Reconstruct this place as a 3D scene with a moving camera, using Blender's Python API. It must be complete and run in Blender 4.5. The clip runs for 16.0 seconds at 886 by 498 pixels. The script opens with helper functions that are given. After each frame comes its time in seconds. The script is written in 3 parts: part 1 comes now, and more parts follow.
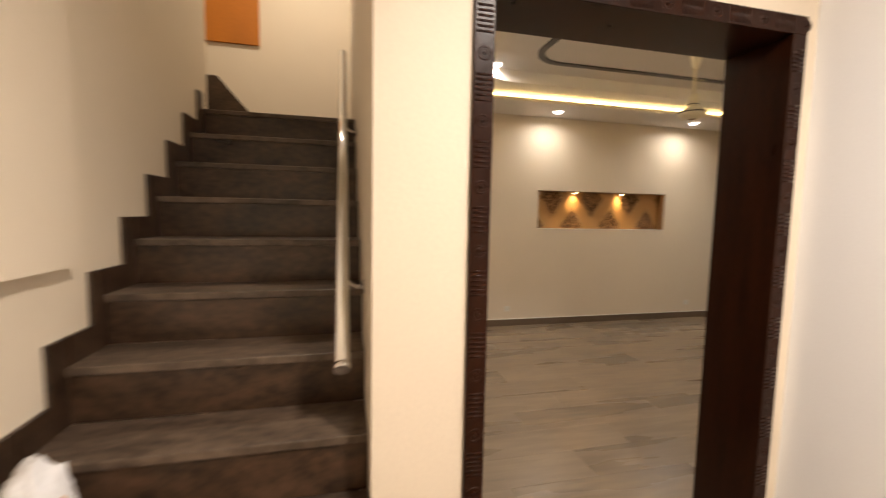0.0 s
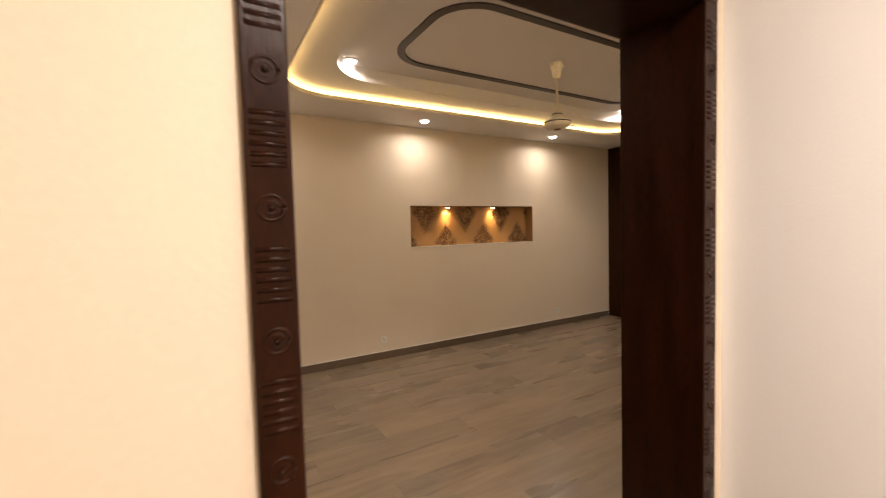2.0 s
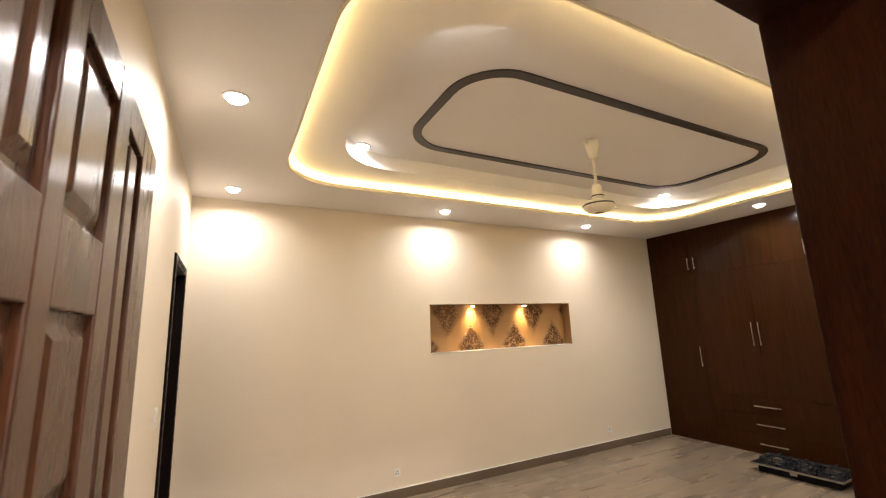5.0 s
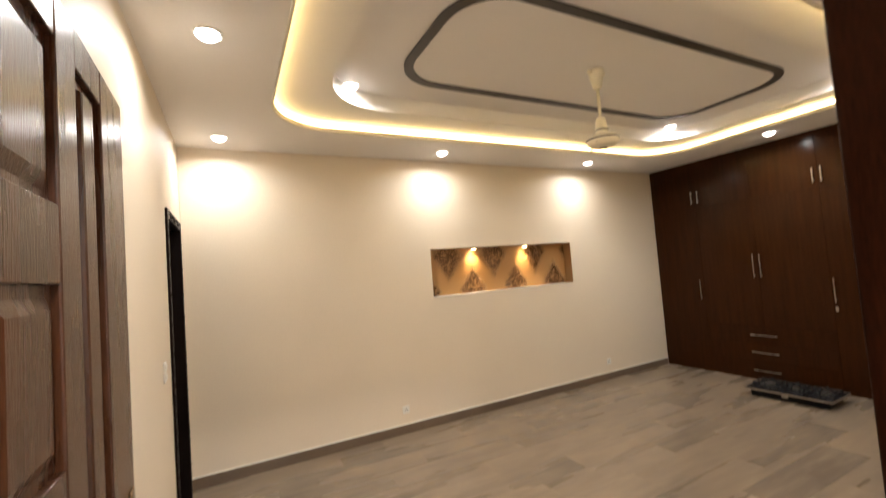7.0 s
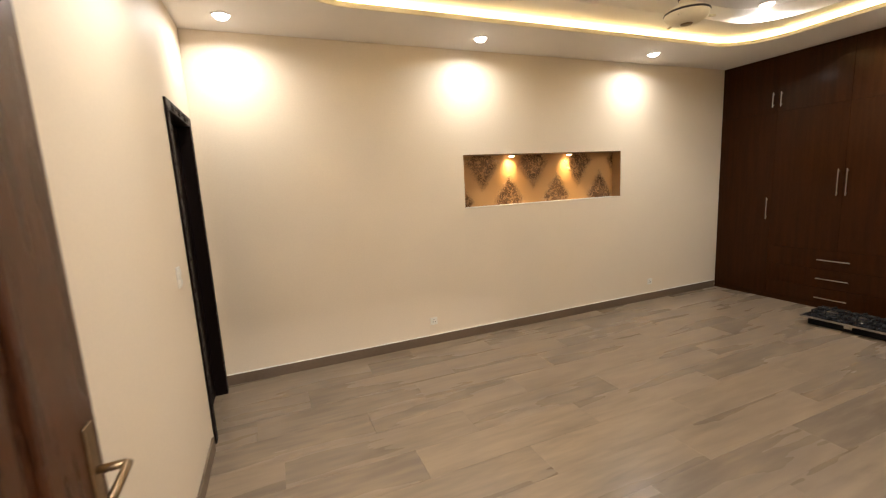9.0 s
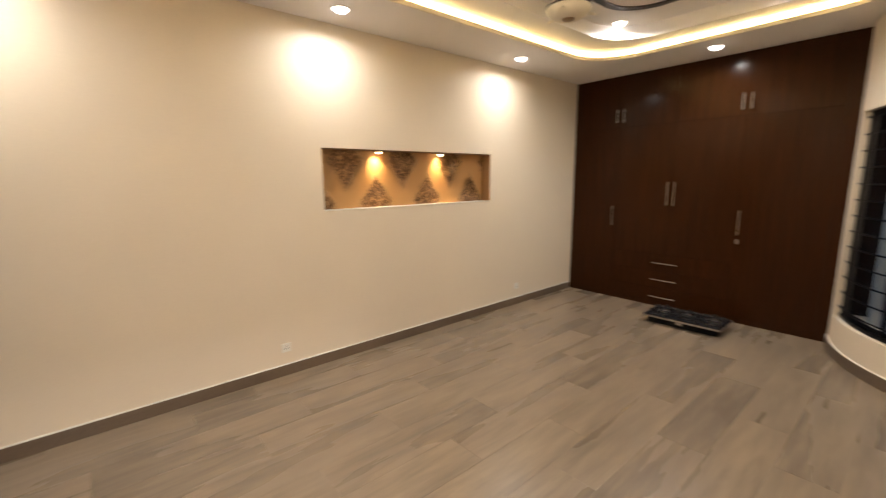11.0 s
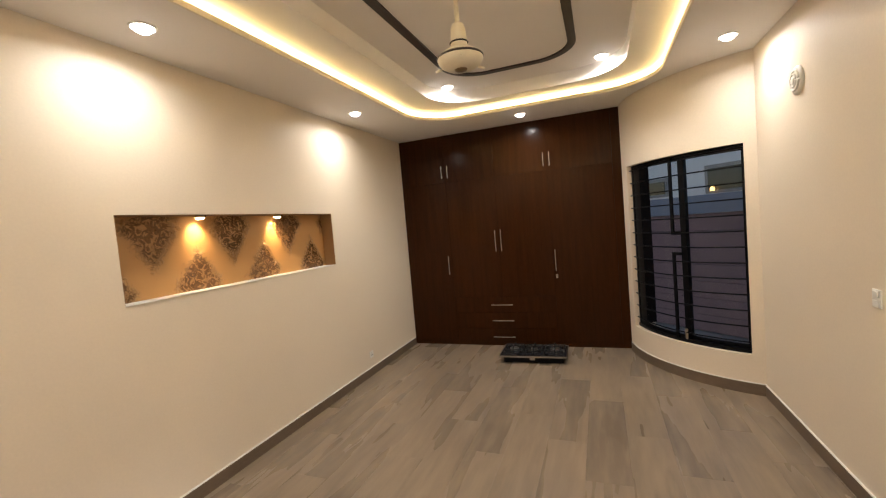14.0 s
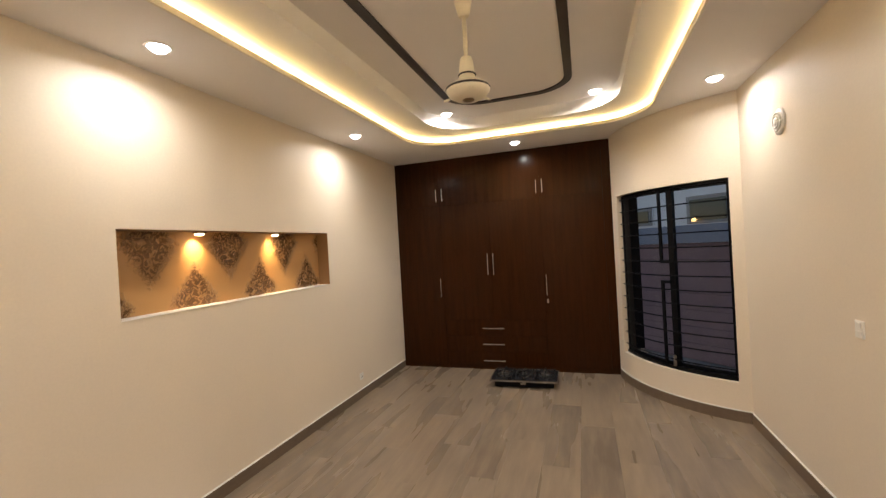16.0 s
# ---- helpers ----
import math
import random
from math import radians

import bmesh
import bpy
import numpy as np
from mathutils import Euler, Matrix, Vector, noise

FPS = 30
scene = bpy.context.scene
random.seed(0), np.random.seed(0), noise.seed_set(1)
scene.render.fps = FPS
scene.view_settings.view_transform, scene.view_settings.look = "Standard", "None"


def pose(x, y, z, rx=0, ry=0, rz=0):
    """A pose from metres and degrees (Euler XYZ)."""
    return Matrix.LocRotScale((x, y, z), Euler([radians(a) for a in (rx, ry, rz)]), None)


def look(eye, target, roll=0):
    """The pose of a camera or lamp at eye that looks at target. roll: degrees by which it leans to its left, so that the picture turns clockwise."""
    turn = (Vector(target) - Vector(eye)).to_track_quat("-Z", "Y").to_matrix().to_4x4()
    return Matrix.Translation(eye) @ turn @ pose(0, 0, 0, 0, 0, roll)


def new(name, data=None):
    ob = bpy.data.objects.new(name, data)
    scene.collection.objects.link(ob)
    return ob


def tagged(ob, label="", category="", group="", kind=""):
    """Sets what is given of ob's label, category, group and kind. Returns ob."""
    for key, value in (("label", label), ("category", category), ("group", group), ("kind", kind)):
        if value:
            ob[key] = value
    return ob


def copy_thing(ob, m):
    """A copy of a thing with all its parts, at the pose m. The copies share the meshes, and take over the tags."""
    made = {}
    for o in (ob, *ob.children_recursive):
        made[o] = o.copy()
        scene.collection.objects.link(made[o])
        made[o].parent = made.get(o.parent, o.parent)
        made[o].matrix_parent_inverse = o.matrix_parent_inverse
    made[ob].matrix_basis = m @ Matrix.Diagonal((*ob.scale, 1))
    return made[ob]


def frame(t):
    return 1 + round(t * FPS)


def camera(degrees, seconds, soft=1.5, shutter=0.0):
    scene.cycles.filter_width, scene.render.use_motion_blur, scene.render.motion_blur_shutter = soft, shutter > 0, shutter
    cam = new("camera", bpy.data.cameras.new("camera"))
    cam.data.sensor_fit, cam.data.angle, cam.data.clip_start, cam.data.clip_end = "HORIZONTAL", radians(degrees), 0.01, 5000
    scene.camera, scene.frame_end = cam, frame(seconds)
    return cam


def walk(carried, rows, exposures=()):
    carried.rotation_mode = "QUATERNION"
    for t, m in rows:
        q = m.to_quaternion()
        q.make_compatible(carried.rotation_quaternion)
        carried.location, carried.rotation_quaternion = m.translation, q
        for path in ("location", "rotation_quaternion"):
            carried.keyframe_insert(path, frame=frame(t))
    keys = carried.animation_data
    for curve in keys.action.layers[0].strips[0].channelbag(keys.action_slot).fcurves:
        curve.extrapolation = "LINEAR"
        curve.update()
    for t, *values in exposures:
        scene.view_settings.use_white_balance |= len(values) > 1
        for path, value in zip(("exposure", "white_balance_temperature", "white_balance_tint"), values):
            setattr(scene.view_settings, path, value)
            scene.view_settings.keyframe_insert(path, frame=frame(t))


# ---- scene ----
cam = camera(93.9, 16.0, soft=1.15, shutter=0.9)
PATH = [
    (0, (0.049, 0.053, 1.54), (0.516, 1.991, 1.369), 1.1),
    (0.5, (0.081, 0.215, 1.559), (0.856, 2.052, 1.401), 1.0),
    (1, (0.14, 0.379, 1.58), (1.151, 2.098, 1.426), -0.9),
    (1.5, (0.226, 0.492, 1.581), (1.278, 2.19, 1.465), -1.6),
    (2, (0.363, 0.612, 1.584), (1.372, 2.336, 1.486), -1.5),
    (2.5, (0.462, 0.718, 1.583), (1.387, 2.489, 1.493), -1.6),
    (3, (0.553, 0.863, 1.586), (1.427, 2.66, 1.508), -2.1),
    (3.5, (0.626, 0.99, 1.577), (1.516, 2.781, 1.591), -1.7),
    (4, (0.646, 1.076, 1.614), (1.543, 2.841, 1.894), -1.8),
    (6.3, (0.73, 1.22, 1.641), (1.666, 2.945, 2.028), -3.1),
    (6.5, (0.721, 1.223, 1.648), (1.66, 2.96, 1.962), -3.5),
    (7, (0.722, 1.237, 1.647), (1.633, 3.015, 1.749), -4.4),
    (7.5, (0.728, 1.276, 1.635), (1.6, 3.073, 1.533), -4.8),
    (8, (0.76, 1.349, 1.602), (1.528, 3.173, 1.316), -3.8),
    (8.2, (0.777, 1.388, 1.596), (1.505, 3.226, 1.295), -3.2),
    (10.3, (1.048, 1.871, 1.637), (1.92, 3.639, 1.297), -1.6),
    (10.5, (1.073, 1.938, 1.627), (2.073, 3.637, 1.289), -0.8),
    (11, (1.146, 1.998, 1.624), (2.422, 3.501, 1.286), -0.6),
    (11.5, (1.17, 2.205, 1.634), (2.644, 3.515, 1.3), -1.5),
    (12, (1.25, 2.269, 1.636), (2.809, 3.488, 1.349), -1.1),
    (12.5, (1.278, 2.358, 1.622), (2.875, 3.535, 1.368), -1.1),
    (13, (1.251, 2.516, 1.643), (2.981, 3.509, 1.503), -0.6),
    (13.5, (1.195, 2.666, 1.641), (3.032, 3.448, 1.536), -3.2),
    (14, (1.119, 2.778, 1.668), (2.984, 3.492, 1.554), -4.9),
    (14.5, (1.085, 2.83, 1.676), (2.958, 3.523, 1.568), -4.4),
    (15, (1.056, 2.855, 1.683), (2.931, 3.545, 1.599), -3.6),
    (15.5, (1.045, 2.867, 1.68), (2.927, 3.541, 1.613), -3.5),
    (16, (1.043, 2.856, 1.679), (2.937, 3.498, 1.667), -3.3),
]
EXPOSURES = [(0, -0.76, 6800, 13), (0.5, -0.85, 6550, 12), (1.0, -0.87, 6750, 14), (2.0, -0.87, 7150, 18), (2.6, -0.84, 7550, 19), (3.0, -0.62, 7250, 16), (3.5, 0.14, 6350, 11), (4.5, 0.06, 6200, 11), (6.5, -0.08, 6150, 10), (8.0, -0.10, 6250, 10), (11.0, -0.04, 6300, 11), (13.5, -0.12, 6280, 11), (16.0, -0.18, 6250, 12)]
walk(cam, [(t, look(eye, target, roll)) for t, eye, target, roll in PATH], EXPOSURES)

# ---- light ----
world = bpy.data.worlds.new("dusk")
scene.world = world
world.use_nodes = True
wn = world.node_tree
sky = wn.nodes.new("ShaderNodeTexSky")
sky.sky_type, sky.sun_disc = "NISHITA", False
sky.sun_elevation, sky.sun_rotation = radians(12), radians(20)
sky.ozone_density, sky.dust_density = 2.4, 0.5
wn.links.new(sky.outputs[0], wn.nodes["Background"].inputs[0])
wn.nodes["Background"].inputs[1].default_value = 0.15

CEIL, TRAY, TOP, FLOOR = 2.88, 2.955, 3.08, -0.008
WHITE, WARM = (1.0, 0.935, 0.85), (1.0, 0.71, 0.35)
DOWNLIGHTS = [(0.672, 5.033, CEIL), (2.744, 5.033, CEIL), (4.846, 5.033, CEIL), (6.056, 3.569, CEIL), (4.83, 1.815, CEIL),
              (0.668, 3.458, CEIL), (2.744, 1.815, CEIL), (1.574, 4.21, TOP), (5.241, 4.154, TOP), (5.277, 2.677, TOP), (1.574, 2.66, TOP)]
DOWN_WATTS, HALL_WATTS, STAIR_WATTS, SPOT_WATTS = 11.0, 128.0, 58.0, 2.9


def disk_lamp(name, x, y, z, watts, size, colour, spread=165):
    data = bpy.data.lights.new(name, "AREA")
    data.shape, data.size, data.energy, data.color, data.spread = "DISK", size, watts, colour, radians(spread)
    ob = new(name, data)
    ob.matrix_world = pose(x, y, z)
    return ob


for x, y, z in DOWNLIGHTS:
    disk_lamp("downlight_lamp", x, y, z - 0.036, DOWN_WATTS, 0.075, WHITE, 165)
# two unseen fill lights, added to brighten the hall and the stairwell
disk_lamp("hall_fill", 0.95, -0.20, 2.84, HALL_WATTS, 0.3, (1.0, 0.91, 0.82))
disk_lamp("stair_fill", -0.35, 3.9, 5.2, STAIR_WATTS, 0.25, (1.0, 0.88, 0.72))

# ---- materials ----


def material(name, base, rough=0.5, metal=0.0, vary=0.08, scale=6.0, grain=60.0, bump=0.05, stretch=(1, 1, 1), tint=None, by_object=0.0, coat=0.0, spec=0.5, streaks=0.0):
    """Two scales of noise over the base colour, with fine relief."""
    m = bpy.data.materials.new(name)
    m.use_nodes = True
    t = m.node_tree
    N, L = t.nodes, t.links
    p = N["Principled BSDF"]
    p.inputs["Metallic"].default_value = metal
    p.inputs["Coat Weight"].default_value = coat
    p.inputs["Coat Roughness"].default_value = 0.15
    p.inputs["Specular IOR Level"].default_value = spec
    tc = N.new("ShaderNodeTexCoord")
    mp = N.new("ShaderNodeMapping")
    mp.inputs["Scale"].default_value = stretch
    L.new(tc.outputs["Object"], mp.inputs[0])
    vec = mp.outputs[0]
    if by_object:
        info = N.new("ShaderNodeObjectInfo")
        mul = N.new("ShaderNodeMath")
        mul.operation = "MULTIPLY"
        mul.inputs[1].default_value = 37.0
        L.new(info.outputs["Random"], mul.inputs[0])
        add = N.new("ShaderNodeVectorMath")
        L.new(vec, add.inputs[0])
        L.new(mul.outputs[0], add.inputs[1])
        vec = add.outputs[0]
    big, fine = N.new("ShaderNodeTexNoise"), N.new("ShaderNodeTexNoise")
    for n, s, d in ((big, scale, 4), (fine, grain, 6)):
        n.inputs["Scale"].default_value, n.inputs["Detail"].default_value = s, d
        L.new(vec, n.inputs["Vector"])
    mix = N.new("ShaderNodeMath")
    mix.operation = "ADD"
    L.new(big.outputs[0], mix.inputs[0])
    L.new(fine.outputs[0], mix.inputs[1])
    ramp = N.new("ShaderNodeValToRGB")
    ramp.color_ramp.elements[0].position, ramp.color_ramp.elements[1].position = 0.35, 0.65
    half = N.new("ShaderNodeMath")
    half.operation = "MULTIPLY"
    half.inputs[1].default_value = 0.5
    L.new(mix.outputs[0], half.inputs[0])
    L.new(half.outputs[0], ramp.inputs[0])
    lo = tuple(c * (1 - vary) for c in (tint or base))
    hi = tuple(min(1, c * (1 + vary)) for c in base)
    ramp.color_ramp.elements[0].color, ramp.color_ramp.elements[1].color = (*lo, 1), (*hi, 1)
    col = ramp.outputs[0]
    if by_object:
        hsv = N.new("ShaderNodeHueSaturation")
        mr = N.new("ShaderNodeMapRange")
        mr.inputs["To Min"].default_value, mr.inputs["To Max"].default_value = 1 - by_object, 1 + by_object
        L.new(info.outputs["Random"], mr.inputs[0])
        L.new(mr.outputs[0], hsv.inputs["Value"])
        L.new(col, hsv.inputs["Color"])
        col = hsv.outputs[0]
    if streaks:
        st = N.new("ShaderNodeTexNoise")
        st.inputs["Scale"].default_value, st.inputs["Detail"].default_value, st.inputs["Distortion"].default_value = 2.6, 5, 0.8
        L.new(vec, st.inputs["Vector"])
        sr = N.new("ShaderNodeMapRange")
        sr.inputs["From Min"].default_value, sr.inputs["From Max"].default_value = 0.54, 0.68
        sr.inputs["To Min"].default_value, sr.inputs["To Max"].default_value = 0.0, streaks
        L.new(st.outputs[0], sr.inputs[0])
        dark = N.new("ShaderNodeMix")
        dark.data_type = "RGBA"
        dark.inputs[7].default_value = tuple(c * 0.35 for c in base) + (1,)
        L.new(sr.outputs[0], dark.inputs[0])
        L.new(col, dark.inputs[6])
        col = dark.outputs[2]
    L.new(col, p.inputs["Base Color"])
    rr = N.new("ShaderNodeMapRange")
    rr.inputs["To Min"].default_value, rr.inputs["To Max"].default_value = max(0.02, rough * 0.8), min(1, rough * 1.2)
    L.new(big.outputs[0], rr.inputs[0])
    L.new(rr.outputs[0], p.inputs["Roughness"])
    b = N.new("ShaderNodeBump")
    b.inputs["Strength"].default_value, b.inputs["Distance"].default_value = bump, 0.01
    L.new(fine.outputs[0], b.inputs["Height"])
    L.new(b.outputs[0], p.inputs["Normal"])
    return m


def glow(name, colour, strength):
    m = bpy.data.materials.new(name)
    m.use_nodes = True
    p = m.node_tree.nodes["Principled BSDF"]
    p.inputs["Base Color"].default_value = (*colour, 1)
    p.inputs["Emission Color"].default_value = (*colour, 1)
    p.inputs["Emission Strength"].default_value = strength
    return m


M_WALL = material("cream_paint", (0.742, 0.646, 0.514), 0.55, vary=0.03, scale=1.3, grain=70, bump=0.06)
# the room's cream raised, so missing light on the stair walls is in the colour
M_HALL = material("lit_cream_paint", (0.87, 0.77, 0.62), 0.55, vary=0.02, scale=1.5, grain=140, bump=0.06)
# east hall wall: the cool light falling on it is put into the paint
M_HALLE = material("cool_lit_hall_paint", (0.86, 0.865, 0.875), 0.55, vary=0.02, scale=1.5, grain=140, bump=0.06)
M_CEIL = material("white_ceiling_paint", (0.81, 0.78, 0.745), 0.7, vary=0.02, scale=2, grain=120, bump=0.03)
M_FLOOR = material("wood_look_tile", (0.268, 0.203, 0.137), 0.28, vary=0.09, scale=1.1, grain=6, bump=0.015, stretch=(0.48, 3.2, 1), tint=(0.190, 0.148, 0.108), by_object=0.035, streaks=0.28)
M_GROUT = material("grout", (0.20, 0.152, 0.104), 0.8, vary=0.1, scale=20)
M_SKIRT = material("skirting_tile", (0.145, 0.104, 0.070), 0.35, vary=0.14, scale=3, grain=25, bump=0.02, stretch=(1, 1, 3))
M_WOOD = material("dark_door_wood", (0.023, 0.0062, 0.0020), 0.30, vary=0.30, scale=3, grain=45, bump=0.12, stretch=(6, 6, 0.7), tint=(0.013, 0.0036, 0.0012), coat=0.02, spec=0.16)
# door wood taken almost to black: darkness of the small doorway put into the colour
M_SHADEWOOD = material("shaded_door_wood", (0.007, 0.0035, 0.0028), 0.45, vary=0.3, scale=3, grain=45, bump=0.1, stretch=(6, 6, 0.7), spec=0.1)
M_LEAF = material("polished_ash_door", (0.062, 0.0215, 0.008), 0.28, vary=0.3, scale=3.5, grain=40, bump=0.13, stretch=(7, 7, 0.6), tint=(0.044, 0.015, 0.0055), coat=0.1, spec=0.25)
M_LAM = material("walnut_laminate", (0.034, 0.0110, 0.0030), 0.24, vary=0.12, scale=3, grain=50, bump=0.03, stretch=(9, 9, 0.5), tint=(0.025, 0.0084, 0.0025), by_object=0.02, spec=0.05, coat=0.11)
M_DARK = material("dark_gap", (0.02, 0.012, 0.009), 0.8, vary=0.1)
M_STRIP = material("black_brown_strip", (0.030, 0.022, 0.020), 0.4, vary=0.2, scale=8)
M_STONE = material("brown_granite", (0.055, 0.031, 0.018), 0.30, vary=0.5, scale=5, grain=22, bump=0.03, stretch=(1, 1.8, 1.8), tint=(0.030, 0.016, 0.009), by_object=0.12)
# same granite, paler and rougher: stronger light on the tread tops is painted in
M_TREAD = material("lit_brown_granite", (0.115, 0.082, 0.058), 0.42, vary=0.4, scale=4, grain=18, bump=0.03, stretch=(1, 2.2, 1), tint=(0.066, 0.045, 0.031), by_object=0.08)
M_CHROME = material("polished_steel", (0.75, 0.75, 0.75), 0.12, 1.0, vary=0.04, bump=0.0)
M_BRUSH = material("brushed_steel", (0.46, 0.42, 0.37), 0.3, 1.0, vary=0.08, grain=150, bump=0.03)
M_BRASS = material("antique_brass", (0.30, 0.22, 0.13), 0.35, 1.0, vary=0.2, bump=0.03)
M_BLACK = material("black_aluminium", (0.004, 0.004, 0.005), 0.35, vary=0.2, scale=20, spec=0.1)
M_IRON = material("black_cast_iron", (0.010, 0.010, 0.010), 0.6, vary=0.3, grain=200, bump=0.15)
M_GLASSTOP = material("black_tempered_glass", (0.02, 0.02, 0.022), 0.08, vary=0.1, bump=0)
M_PLASTIC = material("white_plastic", (0.78, 0.76, 0.70), 0.35, vary=0.02, bump=0)
M_FAN = material("ivory_enamel", (0.76, 0.70, 0.56), 0.35, vary=0.04, scale=10, bump=0.01)
M_BAG = material("white_polythene", (0.75, 0.76, 0.78), 0.3, vary=0.08, scale=14, grain=60, bump=0.4)
M_PEACH = material("peach_cloth", (0.70, 0.38, 0.22), 0.8, vary=0.1, scale=20)
M_ORANGE = material("orange_canvas", (0.58, 0.19, 0.015), 0.6, vary=0.12, scale=3, grain=60, bump=0.1)
M_OUTWALL = material("plastered_boundary_wall", (0.205, 0.142, 0.165), 0.85, vary=0.18, scale=2, grain=40, bump=0.15)
M_HOUSE = material("white_render", (0.72, 0.72, 0.72), 0.8, vary=0.08, scale=2, grain=60, bump=0.08)
M_PAVE = material("concrete_paving", (0.28, 0.27, 0.26), 0.85, vary=0.2, scale=2, grain=50, bump=0.1)
M_BLUE = material("blue_grey_band", (0.20, 0.24, 0.33), 0.7, vary=0.1, scale=4)
G_DOWN = glow("downlight_glow", (1.0, 0.95, 0.88), 14.0)
G_STRIP = glow("warm_led_glow", (1.0, 0.74, 0.32), 13.5)
G_SPOT = glow("warm_spot_glow", (1.0, 0.72, 0.35), 20.0)
G_PORCH = glow("porch_glow", (1.0, 0.6, 0.2), 3.0)

M_GLASS = bpy.data.materials.new("window_glass")
M_GLASS.use_nodes = True
_p = M_GLASS.node_tree.nodes["Principled BSDF"]
_p.inputs["Base Color"].default_value = (0.97, 0.98, 1.0, 1)
_p.inputs["Transmission Weight"].default_value = 1.0
_p.inputs["Roughness"].default_value = 0.0
_p.inputs["IOR"].default_value = 1.2


def damask():
    """Gold-brown wallpaper with rows of darker lozenge ornaments, staggered, and curled relief inside them."""
    m = bpy.data.materials.new("damask_wallpaper")
    m.use_nodes = True
    t = m.node_tree
    N, L = t.nodes, t.links
    p = N["Principled BSDF"]
    tc = N.new("ShaderNodeTexCoord")
    sep = N.new("ShaderNodeSeparateXYZ")
    L.new(tc.outputs["Object"], sep.inputs[0])

    def calc(op, a, b=None, c=None):
        n = N.new("ShaderNodeMath")
        n.operation = op
        for i, v in enumerate((a, b, c)):
            if v is None:
                continue
            if isinstance(v, (int, float)):
                n.inputs[i].default_value = v
            else:
                L.new(v, n.inputs[i])
        return n.outputs[0]

    curl = N.new("ShaderNodeTexNoise")
    curl.inputs["Scale"].default_value, curl.inputs["Detail"].default_value, curl.inputs["Distortion"].default_value = 19, 3, 2.5
    L.new(tc.outputs["Object"], curl.inputs["Vector"])
    wob = calc("MULTIPLY", calc("SUBTRACT", curl.outputs[0], 0.5), 0.9)

    def lozenges(ox, oz):
        u = calc("ABSOLUTE", calc("SUBTRACT", calc("FRACT", calc("DIVIDE", calc("ADD", sep.outputs[0], ox), 0.63)), 0.5))
        v = calc("ABSOLUTE", calc("SUBTRACT", calc("FRACT", calc("DIVIDE", calc("ADD", sep.outputs[2], oz), 0.82)), 0.5))
        d = calc("ADD", calc("MULTIPLY", u, 2.6), calc("MULTIPLY", v, 2.4))
        soft = N.new("ShaderNodeMapRange")
        soft.interpolation_type = "SMOOTHSTEP"
        soft.inputs["From Min"].default_value, soft.inputs["From Max"].default_value = 0.87, 0.66
        L.new(calc("ADD", d, wob), soft.inputs[0])
        return soft.outputs[0]

    mask = calc("MAXIMUM", lozenges(0.63 * 10.5 - 2.96, 0.82 * 10.5 - 1.80), lozenges(0.63 * 10.5 - 3.28, 0.82 * 10.5 - 1.40))
    fine = N.new("ShaderNodeTexNoise")
    fine.inputs["Scale"].default_value, fine.inputs["Detail"].default_value = 9, 5
    L.new(tc.outputs["Object"], fine.inputs["Vector"])
    lines = N.new("ShaderNodeMapRange")
    lines.inputs["From Min"].default_value, lines.inputs["From Max"].default_value = 0.38, 0.52
    lines.inputs["To Min"].default_value, lines.inputs["To Max"].default_value = 0.55, 1.0
    L.new(curl.outputs[0], lines.inputs[0])
    fil = calc("MULTIPLY", calc("MULTIPLY", mask, lines.outputs[0]), calc("MULTIPLY_ADD", fine.outputs[0], 0.9, 0.45))
    mixc = N.new("ShaderNodeMix")
    mixc.data_type = "RGBA"
    mixc.inputs[6].default_value = (0.45, 0.245, 0.085, 1)
    mixc.inputs[7].default_value = (0.165, 0.082, 0.034, 1)
    L.new(fil, mixc.inputs[0])
    L.new(mixc.outputs[2], p.inputs["Base Color"])
    L.new(calc("MULTIPLY", fil, 0.55), p.inputs["Metallic"])
    L.new(calc("MULTIPLY_ADD", fil, -0.30, 0.50), p.inputs["Roughness"])
    b = N.new("ShaderNodeBump")
    b.inputs["Strength"].default_value, b.inputs["Distance"].default_value = 0.9, 0.02
    L.new(calc("MULTIPLY", mask, curl.outputs[0]), b.inputs["Height"])
    L.new(b.outputs[0], p.inputs["Normal"])
    return m


M_DAMASK = damask()

# ---- mesh helpers ----


def box(bm, x0, x1, y0, y1, z0, z1, bevel=0.0):
    made = bmesh.ops.create_cube(bm, size=1)["verts"]
    bmesh.ops.scale(bm, vec=(x1 - x0, y1 - y0, z1 - z0), verts=made)
    bmesh.ops.translate(bm, vec=((x0 + x1) / 2, (y0 + y1) / 2, (z0 + z1) / 2), verts=made)
    if bevel:
        edges = list({e for v in made for e in v.link_edges})
        bmesh.ops.bevel(bm, geom=edges, offset=bevel, segments=2, affect="EDGES", profile=0.5)
    return bm


def boxes(*rows, bevel=0.0):
    bm = bmesh.new()
    for r in rows:
        box(bm, *r, bevel=bevel)
    return bm


def lathe(profile, n=32, bm=None, m=Matrix()):
    """A turned solid: profile is (radius, height) from bottom to top, closed at both ends."""
    bm = bm or bmesh.new()
    rings = [[bm.verts.new(m @ Vector((r * math.cos(2 * math.pi * i / n), r * math.sin(2 * math.pi * i / n), z))) for i in range(n)] for r, z in profile]
    for a, b in zip(rings, rings[1:]):
        for i in range(n):
            bm.faces.new((a[i], a[(i + 1) % n], b[(i + 1) % n], b[i])).smooth = True
    bm.faces.new(rings[0][::-1])
    bm.faces.new(rings[-1])
    return bm


